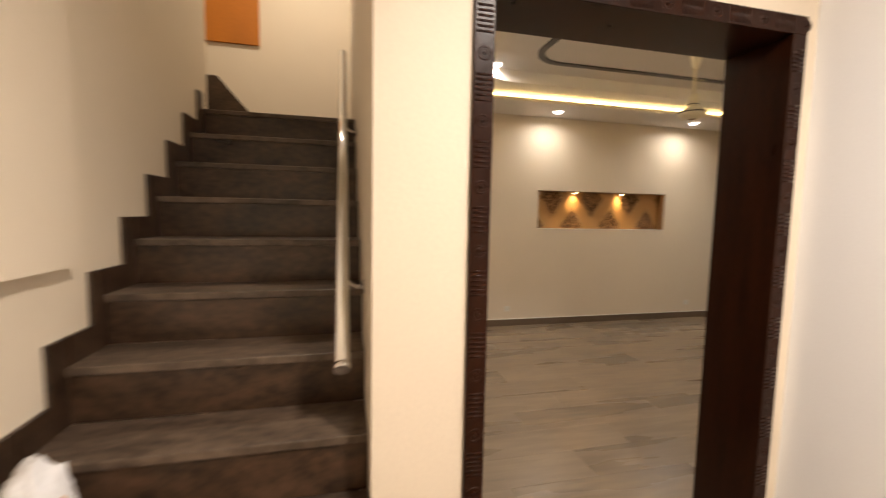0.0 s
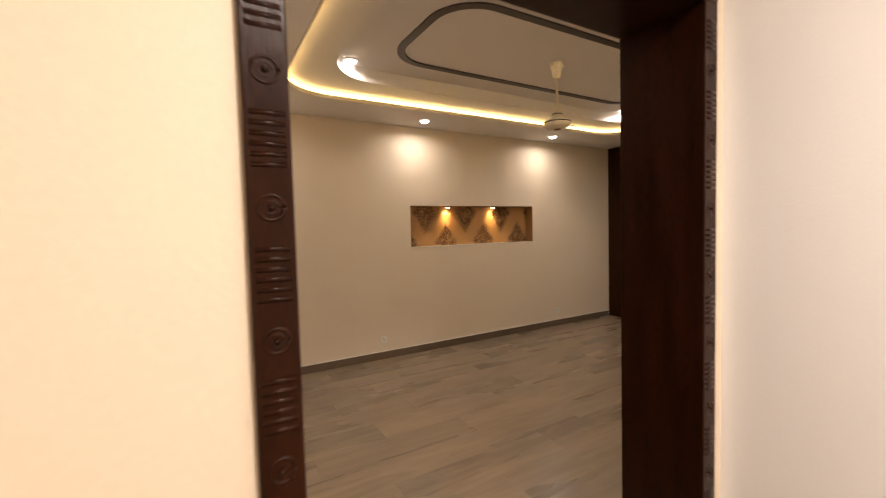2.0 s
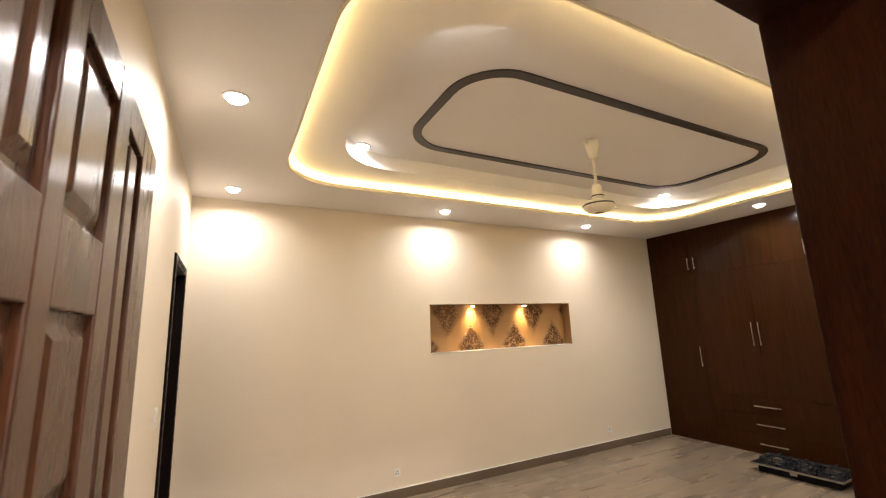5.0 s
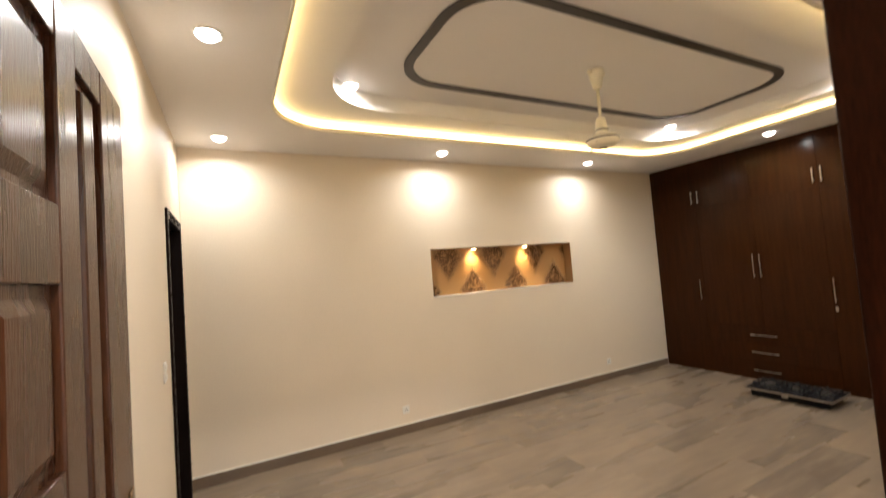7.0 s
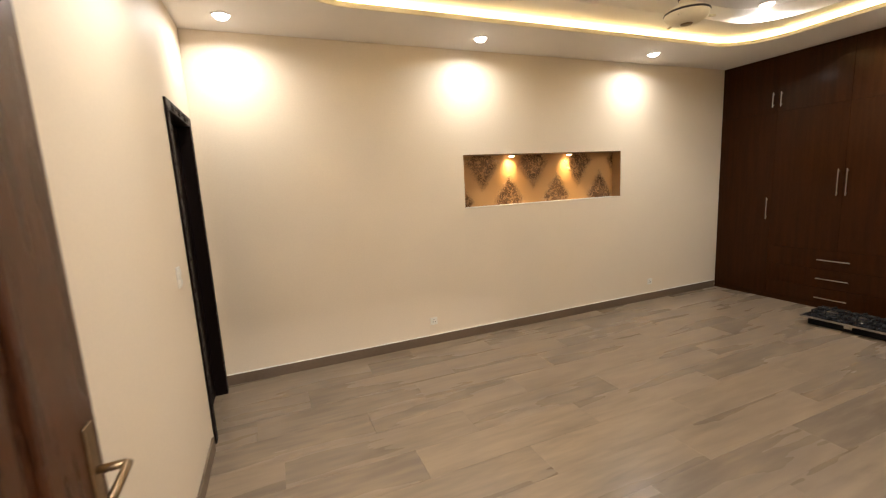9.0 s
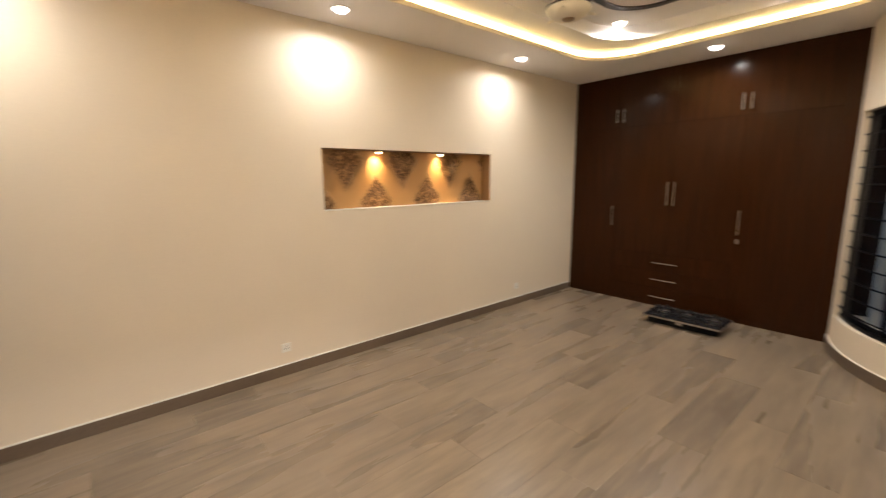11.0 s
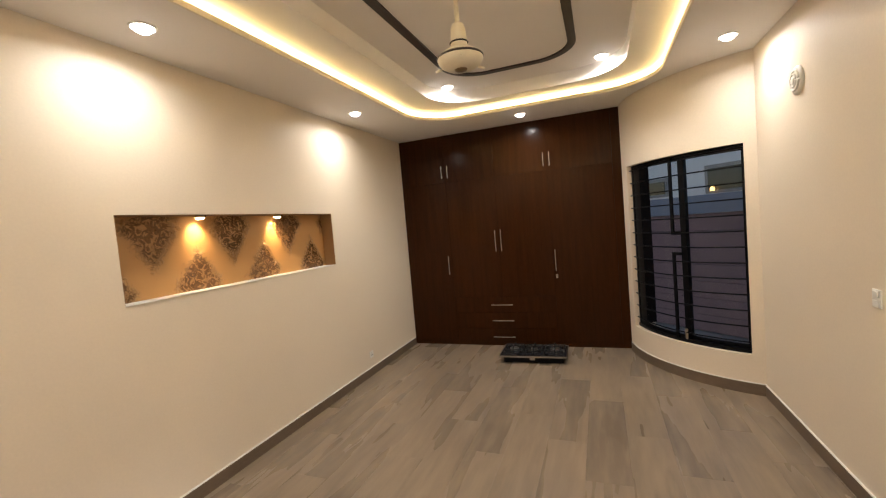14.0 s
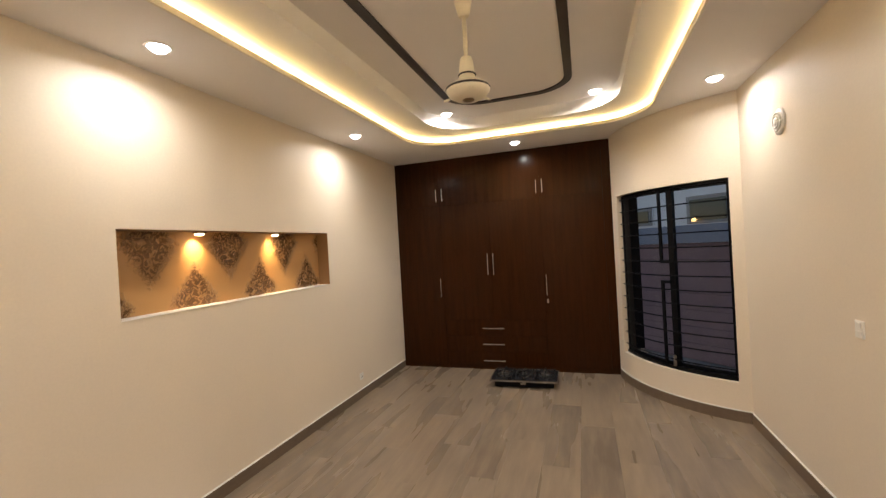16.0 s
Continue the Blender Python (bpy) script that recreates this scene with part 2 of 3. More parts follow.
def tube(points, r, n=10, bm=None):
    """A round bar along points."""
    bm = bm or bmesh.new()
    pts = [Vector(p) for p in points]
    rings = []
    for i, p in enumerate(pts):
        d = (pts[min(i + 1, len(pts) - 1)] - pts[max(i - 1, 0)]).normalized()
        q = d.to_track_quat("Z", "Y")
        rings.append([bm.verts.new(p + q @ Vector((r * math.cos(2 * math.pi * k / n), r * math.sin(2 * math.pi * k / n), 0))) for k in range(n)])
    for a, b in zip(rings, rings[1:]):
        for i in range(n):
            bm.faces.new((a[i], a[(i + 1) % n], b[(i + 1) % n], b[i])).smooth = True
    bm.faces.new(rings[0][::-1])
    bm.faces.new(rings[-1])
    return bm


def link(name, bm, mat):
    bmesh.ops.recalc_face_normals(bm, faces=bm.faces)
    me = bpy.data.meshes.new(name)
    bm.to_mesh(me)
    bm.free()
    me.materials.append(mat)
    return new(name, me)


def part(name, bm, mat, parent, label=""):
    ob = link(name, bm, mat)
    ob.parent = parent
    ob.matrix_parent_inverse = parent.matrix_world.inverted()
    return tagged(ob, label)


def thing(name, at, label, category, group="", kind=""):
    """An Empty at the thing's base, to hold its parts."""
    ob = new(name)
    ob.empty_display_size = 0.1
    ob.matrix_world = at if isinstance(at, Matrix) else Matrix.Translation(at)
    bpy.context.view_layer.update()
    return tagged(ob, label, category, group, kind)


def local(name, bm, mat, parent, label=""):
    """A part whose mesh is given in its thing's own coordinates."""
    ob = link(name, bm, mat)
    ob.parent = parent
    return tagged(ob, label)


def structure(name, bm, mat, label, category):
    return tagged(link(name, bm, mat), label, category, kind="structure")


# the bowed wall that carries the window: an arc about O
OX, OY, RAD = 6.6262, 1.0487, 1.458
A_WARD, A_ROOM = 95.2, 161.5


def on_arc(a, r, z):
    return Vector((OX + r * math.cos(radians(a)), OY + r * math.sin(radians(a)), z))


def arc_box(bm, a0, a1, r0, r1, z0, z1, n=24):
    rows = []
    for i in range(n + 1):
        a = a0 + (a1 - a0) * i / n
        rows.append([bm.verts.new(on_arc(a, r, z)) for r, z in ((r0, z0), (r1, z0), (r1, z1), (r0, z1))])
    for p, q in zip(rows, rows[1:]):
        for k in range(4):
            bm.faces.new((p[k], p[(k + 1) % 4], q[(k + 1) % 4], q[k]))
    bm.faces.new(rows[0])
    bm.faces.new(rows[-1][::-1])
    return bm


def rounded(x0, x1, y0, y1, r, n=10):
    pts = []
    for cx, cy, a in ((x1 - r, y1 - r, 0), (x0 + r, y1 - r, 90), (x0 + r, y0 + r, 180), (x1 - r, y0 + r, 270)):
        pts += [(cx + r * math.cos(radians(a + 90 * i / n)), cy + r * math.sin(radians(a + 90 * i / n))) for i in range(n + 1)]
    return pts


def ring(outer, inner, z0, z1, bm=None):
    """A plate between two loops of as many points."""
    bm = bm or bmesh.new()
    loops = [[bm.verts.new((*p, z)) for p in pts] for pts, z in ((outer, z0), (inner, z0), (inner, z1), (outer, z1))]
    n = len(outer)
    for k in range(4):
        a, b = loops[k], loops[(k + 1) % 4]
        for i in range(n):
            bm.faces.new((a[i], a[(i + 1) % n], b[(i + 1) % n], b[i]))
    return bm


def frame_to(x0, x1, y0, y1, loop):
    """Points on a rectangle, one for each point of a rounded loop, with the corners kept."""
    n = len(loop) // 4
    out = []
    for c, (cx, cy) in enumerate(((x1, y1), (x0, y1), (x0, y0), (x1, y0))):
        for i in range(n):
            px, py = loop[c * n + i]
            first = (i < n / 2 - 0.5) if c in (0, 2) else (i > n / 2 - 0.5)
            if i == n // 2:
                out.append((cx, cy))
            elif first:
                out.append((cx, py))
            else:
                out.append((px, cy))
    return out


# ---- structure: the room ----
X0, XW, Y0, Y1 = 0.345, 6.487, 1.54, 5.37
DOOR_L, DOOR_R, DOOR_T = 0.421, 1.672, 2.267
NX0, NX1, NZ0, NZ1 = 2.68, 4.742, 1.352, 1.888

structure("wall_north", boxes((0.13, NX0, Y1, 5.62, FLOOR, 3.2), (NX1, 7.15, Y1, 5.62, FLOOR, 3.2), (NX0, NX1, Y1, 5.62, FLOOR, NZ0), (NX0, NX1, Y1, 5.62, NZ1, 3.2), (NX0, NX1, 5.505, 5.62, NZ0, NZ1)),
          M_WALL, "cream painted plaster wall with a recessed niche", "wall")
structure("wall_south", boxes((0.13, DOOR_L, 1.27, Y0, FLOOR, 3.2), (DOOR_R, 5.25, 1.27, Y0, FLOOR, 3.2), (DOOR_L, DOOR_R, 1.27, Y0, DOOR_T, 3.2)),
          M_WALL, "cream painted plaster wall with the doorway", "wall")
BD0, BD1, BDT = 4.46, 5.27, 2.20
structure("wall_west", boxes((0.13, X0, Y0, BD0, FLOOR, 3.2), (0.13, X0, BD1, Y1, FLOOR, 3.2), (0.13, X0, BD0, BD1, BDT, 3.2)),
          M_WALL, "cream painted plaster wall beside the stairs", "wall")
structure("wall_east", boxes((7.15, 7.3, 2.2, 5.62, FLOOR, 3.2), (6.487, 7.15, 2.25, 2.494, FLOOR, 3.2)), M_WALL, "cream painted wall behind the wardrobe", "wall")
WA0, WA1, WZ0, WZ1 = 104.2, 156.7, 0.335, 2.142
bm = bmesh.new()
arc_box(bm, A_WARD, WA0, RAD - 0.22, RAD, FLOOR, CEIL, 6)
arc_box(bm, WA1, A_ROOM, RAD - 0.22, RAD, FLOOR, CEIL, 4)
arc_box(bm, WA0, WA1, RAD - 0.22, RAD, FLOOR, WZ0)
arc_box(bm, WA0, WA1, RAD - 0.22, RAD, WZ1, CEIL)
structure("wall_bowed", bm, M_WALL, "cream painted wall bowed into the room round the window", "wall")

lip = rounded(1.01, 5.75, 2.175, 4.675, 0.50)
tray = rounded(1.365, 5.49, 2.48, 4.32, 0.48)
structure("ceiling", ring(frame_to(0.2, 7.15, 1.4, 5.5, lip), lip, CEIL, CEIL + 0.02), M_CEIL, "white painted false ceiling with a rounded opening", "ceiling")
structure("ceiling_tray", ring(frame_to(0.2, 7.15, 1.4, 5.5, tray), tray, TRAY, TOP), M_CEIL, "white inner step of the false ceiling", "ceiling")
structure("ceiling_top", boxes((0.13, 7.3, 0.9, 5.62, TOP, TOP + 0.12)), M_CEIL, "white painted ceiling inside the tray", "ceiling")
so = rounded(1.82, 5.10, 2.87, 4.04, 0.36)
si = rounded(1.885, 5.035, 2.935, 3.975, 0.30)
structure("ceiling_trim", ring(so, si, TOP - 0.012, TOP), M_STRIP, "black-brown strip set in a rounded rectangle on the ceiling", "trim")
l0, l1 = rounded(0.985, 5.775, 2.15, 4.70, 0.525), rounded(0.995, 5.765, 2.16, 4.69, 0.515)
tagged(link("led_strip", ring(l0, l1, CEIL + 0.02, CEIL + 0.062), G_STRIP), "glowing warm yellow light strip in the ceiling cove", "strip light")

lip_in = rounded(1.024, 5.736, 2.189, 4.661, 0.486)
structure("trim", ring(lip, lip_in, CEIL - 0.010, CEIL + 0.026), M_FAN, "cream bead along the lip of the lit cove", "trim")

floor = structure("floor", boxes((0.13, 6.60, 1.27, 5.5, -0.16, FLOOR - 0.004)), M_GROUT, "wood-look floor tiles in grey beige with thin joints", "floor")

# skirting tiles along the walls
structure("baseboard", boxes((X0, XW - 0.02, Y1 - 0.014, Y1 - 0.0005, FLOOR, 0.083), bevel=0.002), M_SKIRT, "grey-brown tile skirting under the niche", "baseboard")
structure("baseboard", boxes((DOOR_R + 0.02, 5.24, Y0 + 0.0005, Y0 + 0.014, FLOOR, 0.083), bevel=0.002), M_SKIRT, "grey-brown tile skirting", "baseboard")
structure("baseboard", boxes((X0 + 0.0005, X0 + 0.014, Y0 + 0.02, BD0 - 0.07, FLOOR, 0.083), bevel=0.002), M_SKIRT, "grey-brown tile skirting", "baseboard")
bm = bmesh.new()
arc_box(bm, 97.5, 160.6, RAD + 0.0005, RAD + 0.014, FLOOR, 0.089)
structure("baseboard", bm, M_SKIRT, "grey-brown skirting bent along the bowed wall", "baseboard")

structure("trim", boxes((X0, XW - 0.02, Y1 - 0.012, Y1 - 0.0005, 0.0835, 0.090)), M_PLASTIC, "white filler bead along the skirting", "trim")
structure("trim", boxes((DOOR_R + 0.02, 5.24, Y0 + 0.0005, Y0 + 0.012, 0.0835, 0.090)), M_PLASTIC, "white filler bead along the skirting", "trim")
bm = bmesh.new()
arc_box(bm, 97.5, 160.6, RAD + 0.0005, RAD + 0.012, 0.0895, 0.096)
structure("trim", bm, M_PLASTIC, "white filler bead along the bowed skirting", "trim")

# wallpaper and sill of the niche
structure("wallpaper", boxes((NX0 + 0.001, NX1 - 0.001, 5.500, 5.5045, NZ0 + 0.001, NZ1 - 0.001)), M_DAMASK, "gold-brown damask wallpaper at the back of the niche", "wallpaper")
M_TAN = material("tan_niche_lining", (0.30, 0.16, 0.06), 0.55, vary=0.06, scale=6)
structure("trim", boxes((NX0 + 0.001, NX0 + 0.004, Y1 + 0.004, 5.5, NZ0 + 0.006, NZ1 - 0.005), (NX1 - 0.004, NX1 - 0.001, Y1 + 0.004, 5.5, NZ0 + 0.006, NZ1 - 0.005),
          (NX0 + 0.001, NX1 - 0.001, Y1 + 0.004, 5.5, NZ1 - 0.004, NZ1 - 0.001)), M_TAN, "tan papered sides and head of the niche", "trim")
structure("window_sill", boxes((NX0 + 0.001, NX1 - 0.001, Y1 - 0.004, 5.5, NZ0 + 0.001, NZ0 + 0.005)), M_PLASTIC, "white painted ledge of the niche", "ledge")

# ---- structure: hall and stairs ----
HX, HY = 1.735, -2.4
structure("hall_floor", boxes((-0.87, HX + 0.2, HY - 0.2, 1.27, -0.16, FLOOR)), M_FLOOR, "grey-beige tiled hall floor", "floor")
structure("hall_wall_east", boxes((HX, HX + 0.2, HY, 1.27, FLOOR, 3.2)), M_HALLE, "painted hall wall with its cool bright light in the colour", "wall")
structure("hall_wall_south", boxes((-1.07, HX + 0.2, HY - 0.2, HY, FLOOR, 3.2)), M_HALL, "cream painted hall wall", "wall")
structure("hall_ceiling", boxes((-1.07, HX + 0.2, HY, 0.9, CEIL, CEIL + 0.1), (0.13, HX + 0.2, 0.9, 1.27, CEIL, CEIL + 0.1)), M_CEIL, "white painted hall ceiling", "ceiling")
structure("stair_wall_west", boxes((-1.07, -0.87, HY, 3.3, FLOOR, 5.6), (-0.87, -0.80, 0.55, 1.66, 1.345, 5.6)), M_HALL, "cream painted stair wall with a projecting upper part", "wall")
structure("stair_wall_east", boxes((0.13, 0.33, 1.545, 5.365, 3.2, 5.6), (0.13, 0.33, 0.9, 1.54, 3.2, 5.6)), M_HALL, "cream painted stair wall", "wall")
structure("stair_wall_north", boxes((-2.6, 0.13, 5.2, 5.4, 0, 5.6)), M_HALL, "cream painted wall behind the stair landing", "wall")
structure("stair_wall_landing", boxes((-2.8, -2.6, 3.1, 5.4, 0, 5.6), (-2.6, -1.07, 3.1, 3.3, 0, 5.6)), M_HALL, "cream painted wall of the upper stair flight", "wall")
structure("stair_ceiling", boxes((-2.8, 0.33, 0.7, 5.4, 5.6, 5.7), (-1.07, 0.13, 0.8, 0.9, 2.98, 5.6)), M_CEIL, "white painted ceiling over the stairs", "ceiling")

# ---- doors ----


def carved_frame(name, label, w, h, face, depth, m, wood):
    """A door frame seen from its front: x across, y into the wall, z up. Carved blocks of bars alternate with rosettes."""
    f = thing(name, m, label, "door frame", kind="structure")
    for nm, bm in (("jamb", boxes((0, face, 0, depth, FLOOR, h - face), bevel=0.003)), ("jamb", boxes((w - face, w, 0, depth, FLOOR, h - face), bevel=0.003)),
                   ("head", boxes((0, w, 0, depth, h - face, h), bevel=0.003))):
        local(nm, bm, wood, f)
    local("stop", boxes((face + 0.0005, face + 0.034, depth - 0.05, depth - 0.004, FLOOR, h - face), bevel=0.003), wood, f)

    def bars(z, x0, x1, upright):
        bm = bmesh.new()
        for k in range(6):
            c = z + 0.0075 + k * 0.0148
            if upright:
                tube([(x0 + 0.008, 0.0030, c), (x1 - 0.008, 0.0030, c)], 0.0052, 8, bm)
            else:
                tube([(c, 0.0030, x0 + 0.008), (c, 0.0030, x1 - 0.008)], 0.0052, 8, bm)
        return bm

    def rosette(x, z):
        bm = bmesh.new()
        for r, t in ((0.0185, 0.0042), (0.010, 0.0032)):
            pts = [(x + r * math.cos(2 * math.pi * k / 20), 0.0024, z + r * math.sin(2 * math.pi * k / 20)) for k in range(21)]
            tube(pts, t, 6, bm)
        lathe([(0.006, -0.002), (0.004, 0.004), (0.001, 0.006)], 12, bm, pose(x, 0, z, 90))
        return bm

    z = 1.479 - 0.196 * 7
    while z < h - face - 0.05:
        for x in (0, w - face):
            local("carved_bars", bars(z, x, x + face, True), wood, f)
            if z + 0.2 < h - face:
                local("rosette", rosette(x + face / 2, z + 0.142), wood, f)
        z += 0.196
    x = 0.12
    while x < w - 0.14:
        local("carved_bars", bars(x, h - face, h, False), wood, f)
        local("rosette", rosette(x + 0.142, h - face / 2), wood, f)
        x += 0.196
    return f


carved_frame("door_frame", "dark stained carved wooden frame of the open doorway", DOOR_R - DOOR_L, DOOR_T, 0.065, 0.275, pose(DOOR_L, 1.255, 0), M_WOOD)
carved_frame("door_frame_small", "dark carved wooden frame of the small doorway", BD1 - BD0, BDT, 0.065, 0.15, pose(X0 + 0.014, BD0, 0, 0, 0, 90), M_SHADEWOOD)


def panel_leaf(name, label, w, h, m, mat):
    """A panelled door leaf: x along its width from the hinge, y through its thickness (0.04), z up."""
    d = thing(name, m, label, "door")
    th = 0.042
    cols = [(w * 0.09, w * 0.205), (w * 0.275, w * 0.50), (w * 0.605, w * 0.785)]
    rows = [(0.20, 0.58), (0.70, 1.262), (1.385, 1.662), (1.785, h - 0.078)]
    xs = [0, *(x for c in cols for x in c), w]
    for a in (0, 2, 4, 6):
        local("stile", boxes((xs[a], xs[a + 1], 0, th, FLOOR, h), bevel=0.004), mat, d)
    zs = [FLOOR, *(z for c in rows for z in c), h]
    for c in cols[:2]:
        for a in (0, 2, 4, 6, 8):
            local("rail", boxes((c[0], c[1], 0.001, th - 0.001, zs[a], zs[a + 1]), bevel=0.003), mat, d)
    for a in (0, 8):
        local("rail", boxes((cols[2][0], cols[2][1], 0.001, th - 0.001, zs[a], zs[a + 1]), bevel=0.003), mat, d)

    def raised(x0, x1, z0, z1):
        bm = boxes((x0, x1, 0.014, th - 0.014, z0, z1))
        for y0, y1 in ((0.004, 0.014), (th - 0.004, th - 0.014)):
            g, s = 0.018, 0.022
            lo = [bm.verts.new((x, y1, z)) for x, z in ((x0 + g, z0 + g), (x1 - g, z0 + g), (x1 - g, z1 - g), (x0 + g, z1 - g))]
            hi = [bm.verts.new((x, y0, z)) for x, z in ((x0 + g + s, z0 + g + s), (x1 - g - s, z0 + g + s), (x1 - g - s, z1 - g - s), (x0 + g + s, z1 - g - s))]
            bm.faces.new(hi)
            for k in range(4):
                bm.faces.new((lo[k], lo[(k + 1) % 4], hi[(k + 1) % 4], hi[k]))
        return bm

    for c in cols[:2]:
        for z0, z1 in rows:
            local("panel", raised(*c, z0, z1), mat, d)
    # the slim column beside the lock holds two upright flutes
    local("panel", boxes((cols[2][0], cols[2][1], 0.014, th - 0.014, rows[0][0], rows[3][1])), mat, d)
    xm = (cols[2][0] + cols[2][1]) / 2
    local("flute", boxes((xm - 0.042, xm + 0.042, 0.003, th - 0.003, rows[0][0] + 0.02, rows[3][1] - 0.02), bevel=0.008), mat, d)
    return d


# open leaf, turned back towards the stair wall; its local +y faces the stair wall
LEAF = pose(0.500, 1.575, 0.008, 0, 0, 91.2)
leaf = panel_leaf("door_leaf", "dark brown panelled wooden door standing open", 0.985, 2.132, LEAF, M_LEAF)
plate = local("lock_plate", boxes((0.915, 0.953, -0.006, 0.0, 0.93, 1.17), bevel=0.002), M_BRASS, leaf, "antique brass lock plate")
local("door_handle", tube([(0.935, -0.004, 1.07), (0.935, -0.05, 1.07), (0.930, -0.058, 1.07), (0.885, -0.06, 1.072), (0.825, -0.058, 1.066), (0.810, -0.05, 1.06)], 0.009, 10), M_BRASS, leaf, "antique brass lever handle")
local("key", boxes((0.931, 0.939, -0.045, -0.004, 0.968, 0.974), (0.921, 0.949, -0.062, -0.044, 0.968, 0.973), bevel=0.001), M_BRUSH, leaf, "small steel key in the lock")
local("key", boxes((0.925, 0.947, -0.058, -0.054, 0.905, 0.965), bevel=0.001), M_BRUSH, leaf, "second key hanging from the lock")
# unseen leaf, near-black to stand in for the dark opening
bath = panel_leaf("door_leaf_small", "panelled wooden door, closed, near-black for the darkness of the small doorway", BD1 - BD0 - 0.13, BDT - 0.075, pose(X0 - 0.075, BD0 + 0.065, 0.005, 0, 0, 90), M_SHADEWOOD)

# ---- wardrobe ----
ward = thing("wardrobe", (XW, 3.93, 0), "built-in walnut-brown wardrobe filling the end wall", "wardrobe")
WY0, WY1 = 2.497, 5.368
part("carcass", boxes((XW + 0.02, 7.14, WY0, WY1, FLOOR, CEIL - 0.002)), M_DARK, ward)
part("plinth", boxes((XW + 0.004, XW + 0.019, WY0, WY1, FLOOR, 0.049)), M_LAM, ward)
cuts = [WY1, 4.715, 4.035, 3.355, 2.60]
part("filler", boxes((XW, XW + 0.018, WY0, 2.597, 0.05, CEIL - 0.003), bevel=0.0015), M_LAM, ward)


def ward_door(y0, y1, z0, z1):
    return part("door", boxes((XW, XW + 0.018, y0 + 0.0009, y1 - 0.0009, z0 + 0.0009, z1 - 0.0009), bevel=0.001), M_LAM, ward)


def bar_handle(door, y0, y1, z0, z1):
    """A square steel bar on two feet."""
    bm = boxes((XW - 0.030, XW - 0.022, y0, y1, z0, z1), bevel=0.002)
    if z1 - z0 > y1 - y0:
        for z in (z0 + 0.02, z1 - 0.03):
            box(bm, XW - 0.023, XW, y0 + 0.001, y1 - 0.001, z, z + 0.01)
    else:
        for y in (y0 + 0.02, y1 - 0.03):
            box(bm, XW - 0.023, XW, y, y + 0.01, z0 + 0.001, z1 - 0.001)
    part("handle", bm, M_BRUSH, door, "brushed steel bar handle")


for k in range(4):
    hi, lo = cuts[k], cuts[k + 1]
    top = ward_door(lo, hi, 2.24, CEIL - 0.003)
    yh = {0: 4.757, 1: 4.672, 2: 3.395, 3: 3.320}[k]
    bar_handle(top, yh - 0.0045, yh + 0.0045, 2.298, 2.468)
    low = ward_door(lo, hi, 0.05 if k in (0, 3) else 0.655, 2.24)
    yh, z0, z1 = {0: (4.755, 0.977, 1.238), 1: (4.078, 1.264, 1.55), 2: (4.002, 1.264, 1.55), 3: (3.325, 0.976, 1.245)}[k]
    bar_handle(low, yh - 0.0045, yh + 0.0045, z0, z1)
    if k == 3:
        part("key", boxes((XW - 0.03, XW, 3.315, 3.321, 0.925, 0.931), (XW - 0.036, XW - 0.03, 3.306, 3.33, 0.885, 0.935), bevel=0.001), M_BRUSH, low, "small steel key in the door lock")
for z0, z1, zh in ((0.05, 0.225, 0.113), (0.225, 0.44, 0.334), (0.44, 0.655, 0.547)):
    dr = part("drawer", boxes((XW, XW + 0.018, 3.3565, 4.7135, z0 + 0.0009, z1 - 0.0009), bevel=0.001), M_LAM, ward)
    bar_handle(dr, 3.905, 4.200, zh - 0.0055, zh + 0.0055)

# ---- window in the bowed wall ----
win = thing("window", on_arc(130, RAD - 0.1, WZ0), "black aluminium sliding window with horizontal grille bars", "window", kind="structure")


def arc_part(name, rows, mat, parent=win, label="", n=16):
    bm = bmesh.new()
    for r in rows:
        arc_box(bm, *r, n=n)
    return part(name, bm, mat, parent, label)


RF0, RF1 = RAD - 0.115, RAD - 0.05
arc_part("frame_head", [(WA0, WA1, RF0, RF1, WZ1 - 0.024, WZ1)], M_BLACK)
arc_part("frame_sill", [(WA0, WA1, RF0, RF1 + 0.01, WZ0, WZ0 + 0.034)], M_BLACK)
for a in ((WA0, WA0 + 1.2), (WA1 - 0.7, WA1)):
    arc_part("frame_stile", [(*a, RAD - 0.222 if a[0] < 110 else RF0, RF1, WZ0 + 0.034, WZ1 - 0.024)], M_BLACK, n=2)
for a0, a1, r in ((WA0 + 1.2, 136.2, RAD - 0.072), (133.5, WA1 - 0.7, RAD - 0.098)):
    s0, s1 = (6.0, 2.4) if a0 < 110 else (2.6, 0.6)
    z0, z1 = WZ0 + 0.034, WZ1 - 0.024
    sash = arc_part("sash", [(a0, a0 + s0, r - 0.012, r + 0.012, z0, z1), (a1 - s1, a1, r - 0.012, r + 0.012, z0, z1)], M_BLACK, n=5)
    arc_part("sash_rail", [(a0 + s0, a1 - s1, r - 0.011, r + 0.011, z0, z0 + 0.03), (a0 + s0, a1 - s1, r - 0.011, r + 0.011, z1 - 0.022, z1)], M_BLACK, sash)
    pane = arc_part("pane", [(a0 + s0, a1 - s1, r - 0.003, r + 0.003, z0 + 0.03, z1 - 0.022)], M_GLASS, sash, "clear window glass", 24)
    pane.visible_shadow = False
for k in range(13):
    z = WZ0 + 0.10 + k * 0.138
    part("grille_bar", tube([on_arc(WA0 + (WA1 - WA0) * i / 16, RAD - 0.032, z) for i in range(17)], 0.0072, 6), M_BLACK, win)
